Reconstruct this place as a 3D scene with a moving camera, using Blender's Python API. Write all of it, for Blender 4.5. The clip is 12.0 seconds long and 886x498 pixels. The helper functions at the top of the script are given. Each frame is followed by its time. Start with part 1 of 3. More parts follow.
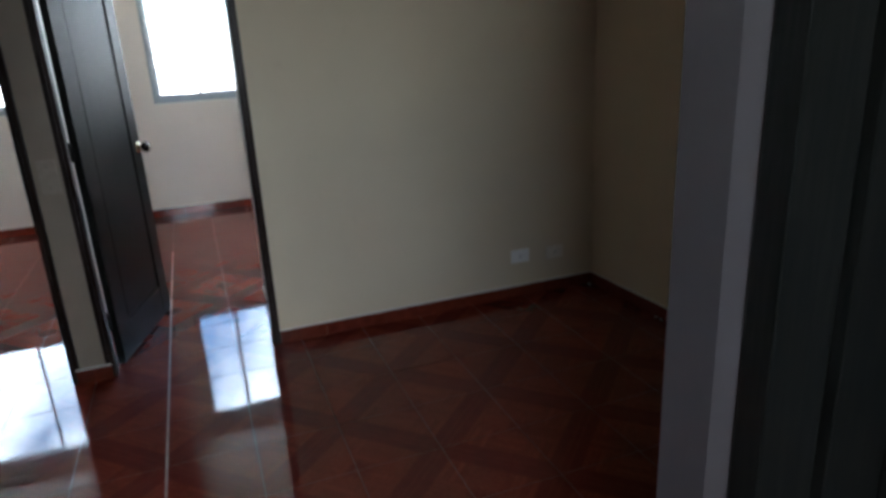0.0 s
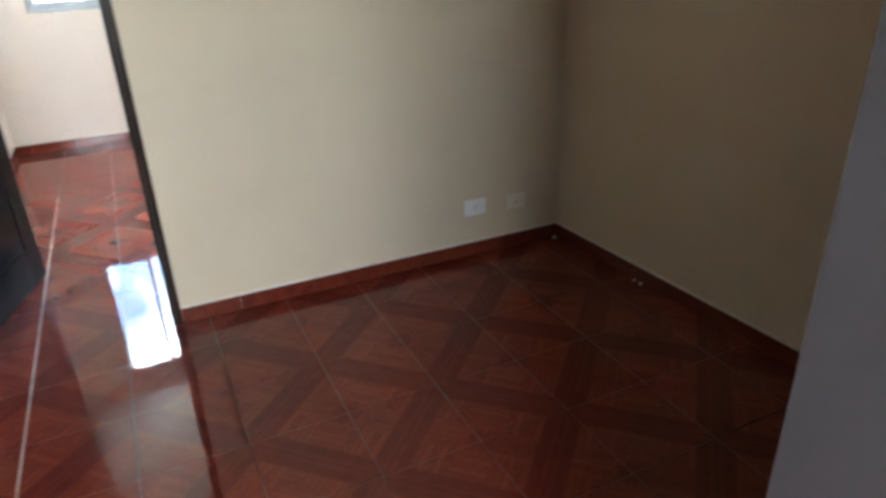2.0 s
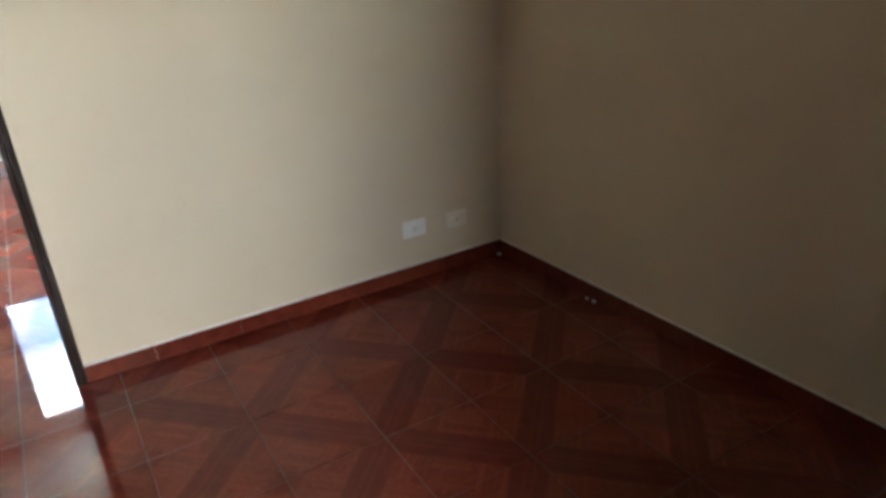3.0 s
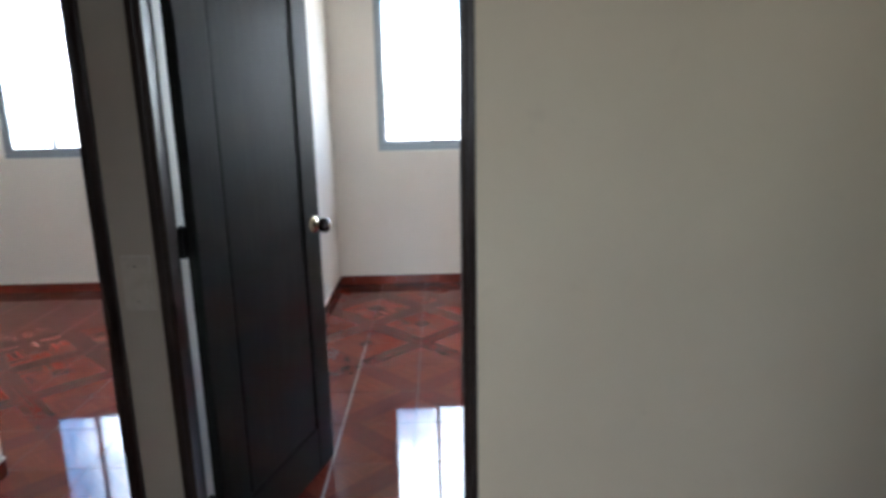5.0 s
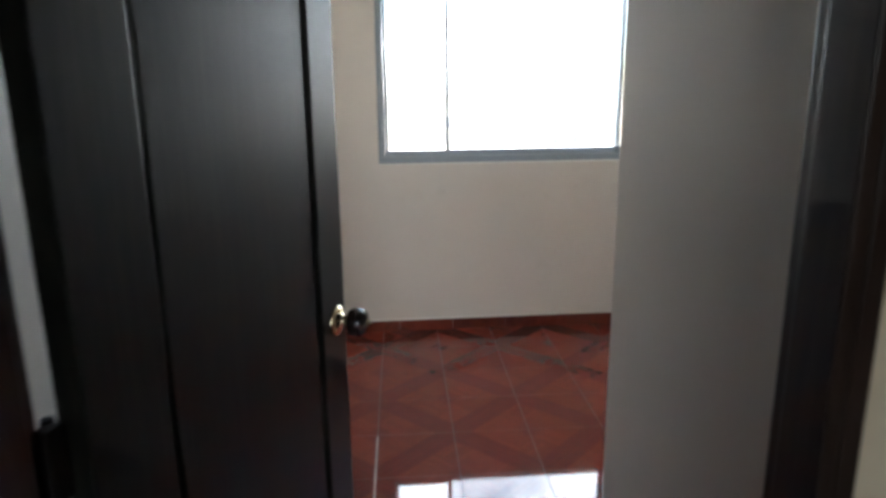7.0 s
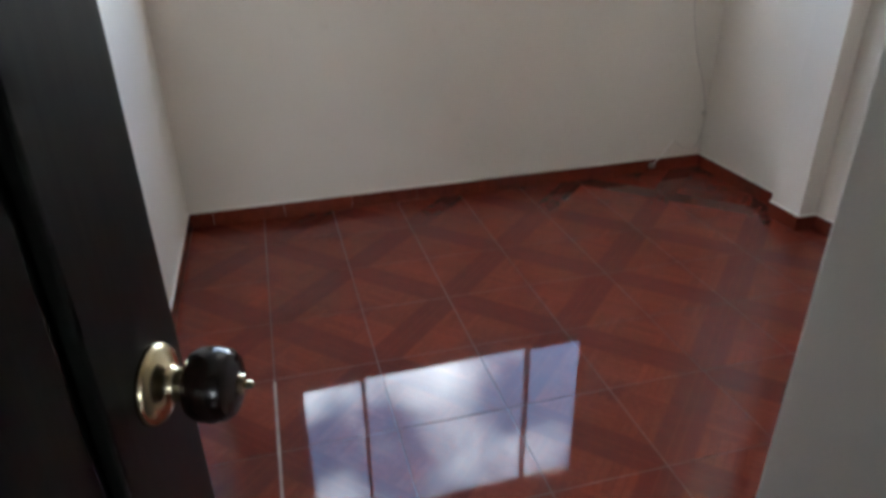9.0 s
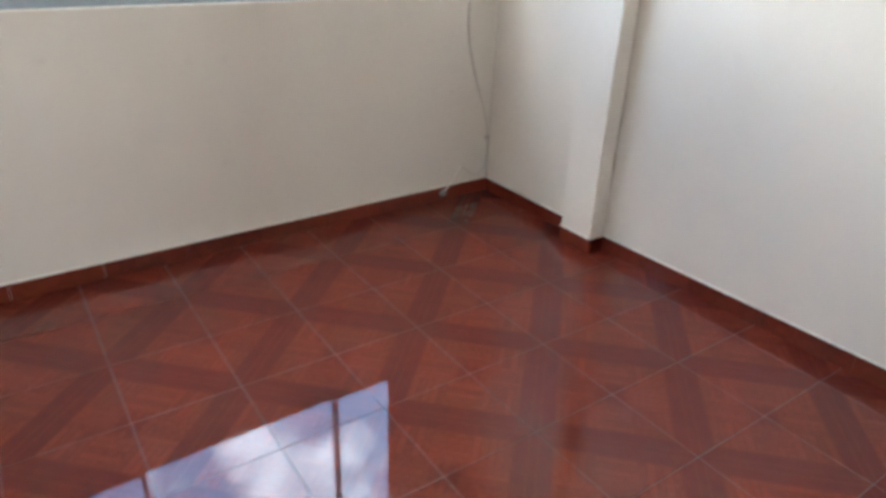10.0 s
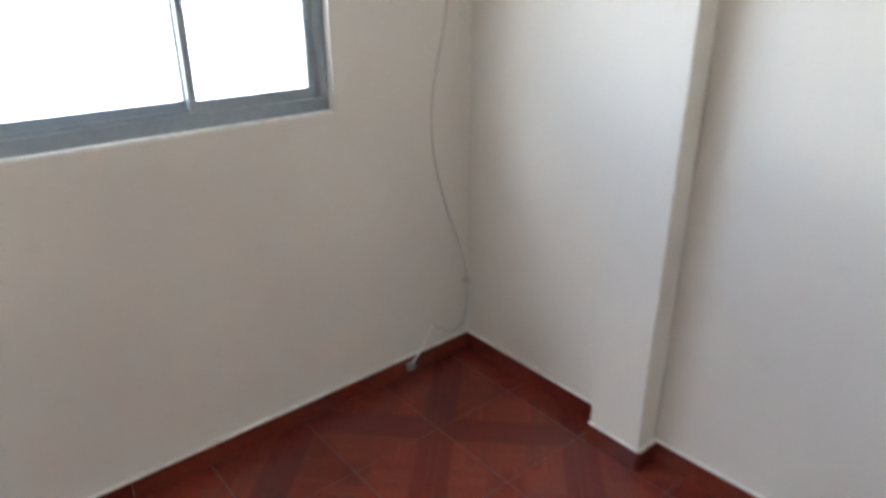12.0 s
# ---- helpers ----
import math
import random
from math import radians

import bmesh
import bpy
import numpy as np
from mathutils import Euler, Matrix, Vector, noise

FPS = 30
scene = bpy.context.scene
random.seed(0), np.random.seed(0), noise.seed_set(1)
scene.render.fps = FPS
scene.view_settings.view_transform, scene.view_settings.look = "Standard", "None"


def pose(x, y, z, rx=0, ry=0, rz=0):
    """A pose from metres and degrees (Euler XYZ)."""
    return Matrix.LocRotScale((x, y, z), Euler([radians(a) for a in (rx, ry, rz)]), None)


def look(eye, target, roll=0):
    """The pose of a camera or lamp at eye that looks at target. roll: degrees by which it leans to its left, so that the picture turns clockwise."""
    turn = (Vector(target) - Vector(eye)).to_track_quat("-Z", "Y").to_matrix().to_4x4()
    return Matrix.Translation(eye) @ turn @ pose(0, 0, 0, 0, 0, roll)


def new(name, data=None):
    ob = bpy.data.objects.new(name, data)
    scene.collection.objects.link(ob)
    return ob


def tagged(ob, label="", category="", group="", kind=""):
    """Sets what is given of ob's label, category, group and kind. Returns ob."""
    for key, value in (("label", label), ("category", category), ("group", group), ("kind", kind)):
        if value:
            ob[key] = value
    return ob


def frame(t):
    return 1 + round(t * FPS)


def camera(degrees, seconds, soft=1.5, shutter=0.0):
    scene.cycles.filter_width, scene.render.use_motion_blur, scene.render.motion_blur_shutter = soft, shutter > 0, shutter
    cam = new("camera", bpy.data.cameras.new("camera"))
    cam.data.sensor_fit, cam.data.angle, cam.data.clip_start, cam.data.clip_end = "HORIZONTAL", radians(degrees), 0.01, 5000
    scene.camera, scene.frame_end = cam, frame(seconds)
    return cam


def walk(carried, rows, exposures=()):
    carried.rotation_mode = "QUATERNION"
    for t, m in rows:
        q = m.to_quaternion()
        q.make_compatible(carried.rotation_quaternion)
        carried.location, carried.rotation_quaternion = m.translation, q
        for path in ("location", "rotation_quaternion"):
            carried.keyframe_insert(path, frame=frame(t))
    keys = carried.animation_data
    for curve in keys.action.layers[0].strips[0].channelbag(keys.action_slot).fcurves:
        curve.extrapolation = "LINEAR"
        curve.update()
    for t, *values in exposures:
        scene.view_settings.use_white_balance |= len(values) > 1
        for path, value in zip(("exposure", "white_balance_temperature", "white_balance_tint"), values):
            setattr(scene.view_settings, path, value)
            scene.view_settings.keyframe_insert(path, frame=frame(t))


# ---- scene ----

# ======== camera and its walk ========
cam = camera(67.6, 12.0, soft=3.3, shutter=0.5)
PATH = [
    (0, (-0.259, -3.302, 1.515), (0.393, -1.514, 0.901), -3.0),
    (0.5, (-0.246, -3.242, 1.497), (0.413, -1.5, 0.768), -3.2),
    (1, (-0.113, -3.149, 1.491), (0.475, -1.377, 0.776), -4.0),
    (1.5, (-0.054, -2.948, 1.436), (0.564, -1.211, 0.661), -2.4),
    (2, (-0.010, -2.681, 1.456), (0.757, -1.039, 0.611), -1.8),
    (2.5, (0.051, -2.535, 1.429), (0.97, -0.976, 0.578), -1.3),
    (2.7, (0.087, -2.49, 1.432), (1.038, -0.966, 0.554), -2.3),
    (4.3, (-0.006, -2.073, 1.527), (0.491, -0.198, 1.038), -1.1),
    (4.5, (-0.044, -1.968, 1.516), (0.293, -0.056, 1.036), -1.0),
    (5, (-0.079, -1.667, 1.484), (-0.075, 0.278, 1.019), -1.1),
    (5.5, (-0.108, -1.468, 1.509), (-0.281, 0.468, 1.038), -0.8),
    (6, (-0.256, -1.15, 1.485), (-0.266, 0.788, 0.989), -0.8),
    (6.3, (-0.309, -0.984, 1.491), (-0.231, 0.955, 1.006), -2.0),
    (6.5, (-0.378, -0.841, 1.472), (-0.288, 1.096, 0.982), -0.2),
    (7, (-0.42, -0.533, 1.465), (-0.297, 1.408, 1.0), -0.6),
    (7.2, (-0.413, -0.421, 1.46), (-0.23, 1.509, 0.97), -0.8),
    (8.8, (-0.434, 0.289, 1.363), (0.016, 2.058, 0.545), -1.7),
    (9, (-0.447, 0.332, 1.323), (0.001, 2.056, 0.414), -0.9),
    (9.5, (-0.431, 0.518, 1.332), (0.17, 2.107, 0.276), -0.9),
    (9.9, (-0.377, 0.675, 1.382), (0.626, 2.137, 0.457), 2.8),
    (10, (-0.35, 0.693, 1.368), (0.685, 2.153, 0.477), 2.3),
    (10.5, (-0.186, 0.951, 1.396), (0.942, 2.348, 0.515), -0.6),
    (10.8, (-0.135, 1.054, 1.355), (0.991, 2.457, 0.482), -2.5),
    (11, (-0.066, 1.117, 1.354), (1.057, 2.52, 0.477), -2.2),
    (11.5, (0.097, 1.417, 1.4), (1.346, 2.744, 0.577), -1.3),
    (12, (0.3, 1.677, 1.443), (1.468, 3.101, 0.662), -0.2),
]
EXPOSURES = [
    (0.0, 3.55, 5600, 8), (0.5, 4.40, 5700, 8), (1.5, 4.80, 6000, 10), (2.5, 5.25, 6200, 10), (2.7, 5.25, 6300, 10),
    (4.3, 4.30, 5600, 8), (5.0, 4.00, 5700, 10), (5.5, 3.75, 5800, 10), (6.5, 3.50, 6200, 10), (7.0, 3.50, 6100, 10), (8.8, 3.35, 6000, 10),
    (9.5, 3.85, 6000, 10), (10.5, 4.18, 6200, 10), (11.0, 4.12, 6200, 10), (11.5, 3.68, 5900, 10), (12.0, 3.85, 5950, 10),
]
walk(cam, [(t, look(eye, target, roll)) for t, eye, target, roll in PATH], EXPOSURES)

# ======== plan, in metres ========
TILE = 0.333
GRID_X, GRID_Y = 0.119, 1.777          # one crossing of the tile joints
CEIL = 2.46
HALL_Y = 0.02                          # hall face of the wall with the bedroom doors
NORTH_Y = 3.455                        # inner face of the window wall at its east end
SKEW = 1.2                             # degrees by which the window wall is out of square
B_WEST, B_EAST = -0.89, 1.885          # bedroom with the cable
B_FAR = 1.965                          # its east wall runs outwards south of the pilaster
A_WEST, A_EAST = -4.25, -0.99          # bedroom next to it
RETURN_Y = 0.75
NOOK_EAST = 1.925                      # at the corner with the hall wall
NOOK_FAR = 2.045                       # the same wall at its south end
NOOK_SOUTH = -2.315
PASSAGE_X = 0.57
HALL_WEST = -4.3
HALL_END = -5.4
SILL, HEAD = 1.04, 2.30
WIN_B = (-0.545, 1.325)
WIN_A = (-3.36, -1.50)
BASE_H = 0.07

# ======== world, sun, large lights ========
world = bpy.data.worlds.new("sky")
scene.world = world
world.use_nodes = True
wn, wl = world.node_tree.nodes, world.node_tree.links
wn.clear()
w_out = wn.new("ShaderNodeOutputWorld")
w_bg = wn.new("ShaderNodeBackground")
w_sky = wn.new("ShaderNodeTexSky")
w_sky.sky_type, w_sky.sun_disc = "NISHITA", False
w_sky.sun_elevation, w_sky.sun_rotation = radians(58), radians(90)
w_co = wn.new("ShaderNodeTexCoord")
w_noise = wn.new("ShaderNodeTexNoise")
w_noise.inputs["Scale"].default_value = 2.6
w_noise.inputs["Detail"].default_value = 7
w_noise.inputs["Roughness"].default_value = 0.55
w_ramp = wn.new("ShaderNodeValToRGB")
w_ramp.color_ramp.elements[0].position, w_ramp.color_ramp.elements[1].position = 0.46, 0.66
w_mix = wn.new("ShaderNodeMix")
w_mix.data_type = "RGBA"
w_mix.inputs["B"].default_value = (24, 24.3, 24.6, 1)
wl.new(w_co.outputs["Generated"], w_noise.inputs["Vector"])
wl.new(w_noise.outputs["Fac"], w_ramp.inputs["Fac"])
wl.new(w_ramp.outputs["Color"], w_mix.inputs["Factor"])
wl.new(w_sky.outputs["Color"], w_mix.inputs["A"])
wl.new(w_mix.outputs["Result"], w_bg.inputs["Color"])
wl.new(w_bg.outputs["Background"], w_out.inputs["Surface"])
w_bg.inputs["Strength"].default_value = 0.10

sun_data = bpy.data.lights.new("sun", "SUN")
sun_data.energy, sun_data.angle, sun_data.color = 5.0, radians(0.5), (1.0, 0.95, 0.87)
sun = new("sun", sun_data)
sun.matrix_world = look((0, 0, 20), (-10, 0, 4))



# daylight that stands in the opening of the window at the end of the hall
day = bpy.data.lights.new("window_daylight", "AREA")
day.shape, day.size, day.size_y, day.energy, day.color = "RECTANGLE", 1.5, 0.95, 2.75, (1.0, 0.98, 0.94)
new("window_daylight", day).matrix_world = look((-0.45, HALL_END + 0.02, 1.80), (-0.45, 0, 1.80))


# ======== materials ========
class Nodes:
    """A node material under construction."""

    def __init__(self, name):
        self.mat = bpy.data.materials.new(name)
        self.mat.use_nodes = True
        self.n, self.l = self.mat.node_tree.nodes, self.mat.node_tree.links
        self.bsdf = self.n["Principled BSDF"]

    def put(self, socket, value):
        if isinstance(value, bpy.types.NodeSocket):
            self.l.new(value, socket)
        else:
            socket.default_value = value

    def math(self, op, a, b=0.0, c=0.0):
        m = self.n.new("ShaderNodeMath")
        m.operation = op
        for socket, value in zip(m.inputs, (a, b, c)):
            self.put(socket, value)
        return m.outputs[0]

    def noise(self, vector, scale, detail=4.0, rough=0.5):
        m = self.n.new("ShaderNodeTexNoise")
        if vector is not None:
            self.l.new(vector, m.inputs["Vector"])
        m.inputs["Scale"].default_value, m.inputs["Detail"].default_value = scale, detail
        m.inputs["Roughness"].default_value = rough
        return m.outputs["Fac"]

    def mix(self, fac, a, b, kind="MIX"):
        m = self.n.new("ShaderNodeMix")
        m.data_type, m.blend_type = "RGBA", kind
        self.put(m.inputs["Factor"], fac)
        for key, value in (("A", a), ("B", b)):
            self.put(m.inputs[key], value if isinstance(value, bpy.types.NodeSocket) else (*value, 1))
        return m.outputs["Result"]

    def ramp(self, fac, lo, hi):
        m = self.n.new("ShaderNodeMapRange")
        m.interpolation_type = "SMOOTHSTEP"
        self.put(m.inputs["Value"], fac)
        m.inputs["From Min"].default_value, m.inputs["From Max"].default_value = lo, hi
        return m.outputs["Result"]

    def position(self):
        return self.n.new("ShaderNodeNewGeometry").outputs["Position"]

    def local(self):
        return self.n.new("ShaderNodeTexCoord").outputs["Object"]

    def bump(self, height, strength, distance):
        m = self.n.new("ShaderNodeBump")
        m.inputs["Strength"].default_value, m.inputs["Distance"].default_value = strength, distance
        self.put(m.inputs["Height"], height)
        self.l.new(m.outputs["Normal"], self.bsdf.inputs["Normal"])

    def set(self, **values):
        for key, value in values.items():
            self.put(self.bsdf.inputs[key.replace("_", " ")], value)
        return self.mat


def paint(name, colour, dirt):
    """Rolled wall paint with faint roller relief, patchiness and scuffs."""
    k = Nodes(name)
    p = k.position()
    broad = k.ramp(k.noise(p, 1.3, 3), 0.3, 0.75)
    scuff = k.ramp(k.noise(p, 9.0, 6, 0.65), 0.60, 0.80)
    c = k.mix(broad, colour, [v * 0.93 for v in colour])
    c = k.mix(k.math("MULTIPLY", scuff, 0.25), c, dirt)
    k.bump(k.math("ADD", k.noise(p, 220, 3), k.math("MULTIPLY", k.noise(p, 14, 4), 1.5)), 0.10, 0.004)
    return k.set(Base_Color=c, Roughness=0.55, Specular_IOR_Level=0.35)


def floor_tile():
    """Glazed ceramic with a printed wood-block pattern: dark diagonal bands, light blocks and a small rosette."""
    k = Nodes("glazed_tile")
    p = k.position()
    xyz = k.n.new("ShaderNodeSeparateXYZ")
    k.l.new(p, xyz.inputs[0])
    i = k.math("DIVIDE", k.math("SUBTRACT", xyz.outputs["X"], GRID_X), TILE)
    j = k.math("DIVIDE", k.math("SUBTRACT", xyz.outputs["Y"], GRID_Y), TILE)
    wob = k.math("MULTIPLY", k.math("SUBTRACT", k.noise(p, 30, 3), 0.5), 0.006)
    a = k.math("ADD", k.math("MULTIPLY", k.math("ADD", i, j), 0.5), wob)
    b = k.math("ADD", k.math("MULTIPLY", k.math("SUBTRACT", i, j), 0.5), wob)
    da = k.math("ABSOLUTE", k.math("SUBTRACT", k.math("FRACT", k.math("ADD", a, 0.5)), 0.5))
    db = k.math("ABSOLUTE", k.math("SUBTRACT", k.math("FRACT", k.math("ADD", b, 0.5)), 0.5))
    near = k.math("MINIMUM", da, db)
    band = k.math("SUBTRACT", 1.0, k.ramp(near, 0.105, 0.135))
    line = k.math("MULTIPLY", k.ramp(near, 0.018, 0.026), k.math("SUBTRACT", 1.0, k.ramp(near, 0.030, 0.040)))
    # three by three wood blocks inside each square, their slats turned in turn, with a dark rosette in the middle
    ua = k.math("MULTIPLY", k.math("SUBTRACT", k.math("FRACT", a), 0.12), 3.0 / 0.76)
    ub = k.math("MULTIPLY", k.math("SUBTRACT", k.math("FRACT", b), 0.12), 3.0 / 0.76)
    ca, cb = k.math("FLOOR", ua), k.math("FLOOR", ub)
    turn = k.math("FLOORED_MODULO", k.math("ADD", ca, cb), 2.0)
    both = k.math("MULTIPLY", k.math("ADD", k.math("MULTIPLY", ua, turn), k.math("MULTIPLY", ub, k.math("SUBTRACT", 1.0, turn))), 5.0)
    slat = k.n.new("ShaderNodeTexWhiteNoise")
    slat.noise_dimensions = "4D"
    comb = k.n.new("ShaderNodeCombineXYZ")
    k.put(comb.inputs["X"], k.math("FLOOR", both))
    k.put(comb.inputs["Y"], k.math("ADD", ca, k.math("MULTIPLY", k.math("FLOOR", a), 7.0)))
    k.put(comb.inputs["Z"], k.math("ADD", cb, k.math("MULTIPLY", k.math("FLOOR", b), 7.0)))
    k.l.new(comb.outputs[0], slat.inputs["Vector"])
    seam = k.math("ABSOLUTE", k.math("SUBTRACT", k.math("FRACT", both), 0.5))
    grain = k.noise(p, 55, 5, 0.6)
    blocks = k.mix(slat.outputs["Value"], LIGHT_A, LIGHT_B)
    blocks = k.mix(k.math("MULTIPLY", k.ramp(grain, 0.35, 0.8), 0.5), blocks, LIGHT_C)
    blocks = k.mix(k.math("MULTIPLY", k.ramp(seam, 0.36, 0.47), 0.6), blocks, DARK_B)
    ra = k.math("SUBTRACT", 0.5, da)
    rb = k.math("SUBTRACT", 0.5, db)
    rad = k.math("SQRT", k.math("ADD", k.math("MULTIPLY", ra, ra), k.math("MULTIPLY", rb, rb)))
    square = k.math("SUBTRACT", 1.0, k.ramp(k.math("MAXIMUM", ra, rb), 0.110, 0.128))
    petal = k.math("MULTIPLY", k.math("ABSOLUTE", k.math("SINE", k.math("MULTIPLY", k.math("ARCTAN2", ra, rb), 4.0))), 0.045)
    rose = k.math("MULTIPLY", k.math("SUBTRACT", 1.0, k.ramp(k.math("SUBTRACT", rad, petal), 0.050, 0.075)), k.ramp(rad, 0.012, 0.030))
    c = k.mix(k.math("MULTIPLY", square, 0.3), blocks, DARK_B)
    c = k.mix(k.math("MULTIPLY", rose, 0.55), c, DARK_A)
    dark = k.mix(k.ramp(k.noise(p, 20, 5, 0.6), 0.3, 0.7), DARK_A, DARK_B)
    c = k.mix(band, c, dark)
    c = k.mix(k.math("MULTIPLY", line, 0.16), c, LIGHT_C)
    rnd = k.n.new("ShaderNodeObjectInfo").outputs["Random"]
    hsv = k.n.new("ShaderNodeHueSaturation")
    k.l.new(c, hsv.inputs["Color"])
    k.put(hsv.inputs["Value"], k.math("MULTIPLY_ADD", rnd, 0.16, 0.92))
    smear = k.ramp(k.noise(p, 4.0, 5, 0.6), 0.35, 0.75)
    # the printed body, and over it a clear glaze
    rim = k.n.new("ShaderNodeFresnel")
    rim.inputs["IOR"].default_value = 1.58
    gloss = k.n.new("ShaderNodeBsdfGlossy")
    k.put(gloss.inputs["Roughness"], k.math("MULTIPLY_ADD", smear, 0.03, 0.03))
    glaze = k.n.new("ShaderNodeMixShader")
    k.l.new(rim.outputs[0], glaze.inputs[0])
    k.l.new(k.bsdf.outputs[0], glaze.inputs[1])
    k.l.new(gloss.outputs[0], glaze.inputs[2])
    k.l.new(glaze.outputs[0], k.n["Material Output"].inputs["Surface"])
    return k.set(Base_Color=hsv.outputs["Color"], Roughness=1.0, Specular_IOR_Level=0.0)


LIGHT_A, LIGHT_B, LIGHT_C = (0.188, 0.0340, 0.0190), (0.132, 0.0222, 0.0130), (0.240, 0.0550, 0.0320)
DARK_A, DARK_B = (0.108, 0.0178, 0.0122), (0.126, 0.0215, 0.0145)


def skirting_tile():
    k = Nodes("skirting_glaze")
    p = k.position()
    streak = k.ramp(k.noise(p, 26, 5, 0.6), 0.3, 0.75)
    rnd = k.n.new("ShaderNodeObjectInfo").outputs["Random"]
    c = k.mix(streak, (0.095, 0.018, 0.011), (0.155, 0.029, 0.016))
    c = k.mix(k.math("MULTIPLY", rnd, 0.35), c, (0.24, 0.055, 0.026))
    return k.set(Base_Color=c, Roughness=0.16, Specular_IOR_Level=0.5)


def grout():
    k = Nodes("grout")
    p = k.position()
    c = k.mix(k.ramp(k.noise(p, 2.2, 5, 0.6), 0.36, 0.56), (0.135, 0.054, 0.041), (0.080, 0.0205, 0.0150))
    k.bump(k.noise(p, 260, 2), 0.4, 0.002)
    return k.set(Base_Color=c, Roughness=0.34, Specular_IOR_Level=0.7)


def dark_wood(name, a, b, rough):
    """Dark-stained varnished wood with upright grain."""
    k = Nodes(name)
    scaled = k.n.new("ShaderNodeMapping")
    scaled.inputs["Scale"].default_value = (1, 1, 0.07)
    k.l.new(k.local(), scaled.inputs["Vector"])
    v = scaled.outputs[0]
    grain = k.noise(v, 70, 6, 0.65)
    broad = k.ramp(k.noise(v, 9, 3), 0.35, 0.7)
    c = k.mix(k.ramp(grain, 0.35, 0.72), a, b)
    c = k.mix(k.math("MULTIPLY", broad, 0.4), c, [x * 0.55 for x in a])
    k.bump(k.math("ADD", grain, k.math("MULTIPLY", k.noise(k.local(), 12, 3), 0.6)), 0.09, 0.002)
    return k.set(Base_Color=c, Roughness=k.math("MULTIPLY_ADD", grain, 0.15, rough), Specular_IOR_Level=0.18)


def plain(name, colour, rough, metal=0.0, wear=0.12, scale=40.0):
    k = Nodes(name)
    p = k.local()
    c = k.mix(k.ramp(k.noise(p, scale, 5, 0.6), 0.35, 0.75), colour, [v * (1 - wear) for v in colour])
    k.bump(k.noise(p, scale * 6, 2), 0.05, 0.001)
    return k.set(Base_Color=c, Roughness=k.math("MULTIPLY_ADD", k.noise(p, scale * 0.7, 3), 0.1, rough), Metallic=metal)


def glass():
    k = Nodes("window_glass")
    return k.set(Base_Color=(0.96, 0.985, 0.98, 1), Roughness=0.0, Transmission_Weight=1.0, IOR=1.05)


M_HALL = paint("cream_paint", (0.70, 0.60, 0.425), (0.48, 0.40, 0.275))
M_ROOM = paint("off_white_paint", (0.74, 0.69, 0.62), (0.52, 0.465, 0.405))
# the wall end's shade is in this colour; hidden walls share it
M_CORNER = paint("shade_toned_paint", (0.118, 0.106, 0.106), (0.09, 0.082, 0.082))
# hall wall strip between the doorways, with its shade mixed into the colour
M_SHADED_STRIP = paint("shaded_strip_paint", (0.31, 0.255, 0.195), (0.24, 0.195, 0.15))
M_CEIL = paint("ceiling_paint", (0.70, 0.69, 0.66), (0.58, 0.56, 0.53))
M_TILE = floor_tile()
M_SKIRT = skirting_tile()
M_GROUT = grout()
M_CEMENT = plain("pale_cement", (0.34, 0.25, 0.215), 0.45, wear=0.35, scale=14.0)
M_CAULK = plain("white_caulk", (0.86, 0.84, 0.78), 0.6, wear=0.25)
M_LEAF = dark_wood("door_varnish", (0.010, 0.0105, 0.009), (0.021, 0.020, 0.0165), 0.32)
M_FRAME = dark_wood("frame_varnish", (0.022, 0.013, 0.010), (0.042, 0.025, 0.018), 0.26)
M_ALU = plain("grey_aluminium", (0.30, 0.34, 0.37), 0.36, 0.5)
M_GLASS = glass()
M_PLASTIC = plain("ivory_plastic", (0.87, 0.86, 0.83), 0.35, wear=0.08)
M_IVORY = plain("dull_ivory_plastic", (0.78, 0.72, 0.60), 0.4, wear=0.12)
M_SLOT = plain("dark_slot", (0.03, 0.03, 0.03), 0.6)
M_BRASS = plain("polished_brass", (0.76, 0.66, 0.43), 0.20, 1.0, 0.25)
M_KNOB = plain("dark_knob_wood", (0.022, 0.012, 0.010), 0.18, 0.0, 0.4)
M_IRON = plain("dark_iron", (0.03, 0.028, 0.026), 0.45, 0.6)
M_CABLE = plain("cable_sheath", (0.60, 0.56, 0.51), 0.5)
M_PLUG = plain("grey_plug", (0.27, 0.24, 0.22), 0.45)
# switch plate colour darkened to carry the shade on that strip
M_SWITCH = plain("shaded_switch_plastic", (0.34, 0.285, 0.22), 0.4)
M_GROUND = plain("dry_ground", (0.33, 0.30, 0.25), 0.9, wear=0.5, scale=0.05)
M_RENDERED = plain("rendered_wall", (0.55, 0.50, 0.45), 0.8, wear=0.25, scale=0.6)
M_ROOF = plain("clay_roof", (0.13, 0.13, 0.14), 0.8, wear=0.4, scale=2.0)


# ======== helpers of this scene ========
def box(bm, x0, x1, y0, y1, z0, z1, bevel=0.0):
    """A box added to bm."""
    made = bmesh.ops.create_cube(bm, size=1.0)["verts"]
    for v in made:
        v.co = Vector((x0 + (v.co.x + 0.5) * (x1 - x0), y0 + (v.co.y + 0.5) * (y1 - y0), z0 + (v.co.z + 0.5) * (z1 - z0)))
    if bevel:
        edges = {e for v in made for e in v.link_edges}
        bmesh.ops.bevel(bm, geom=list(edges), offset=bevel, segments=2, affect="EDGES", profile=0.6)
    return bm


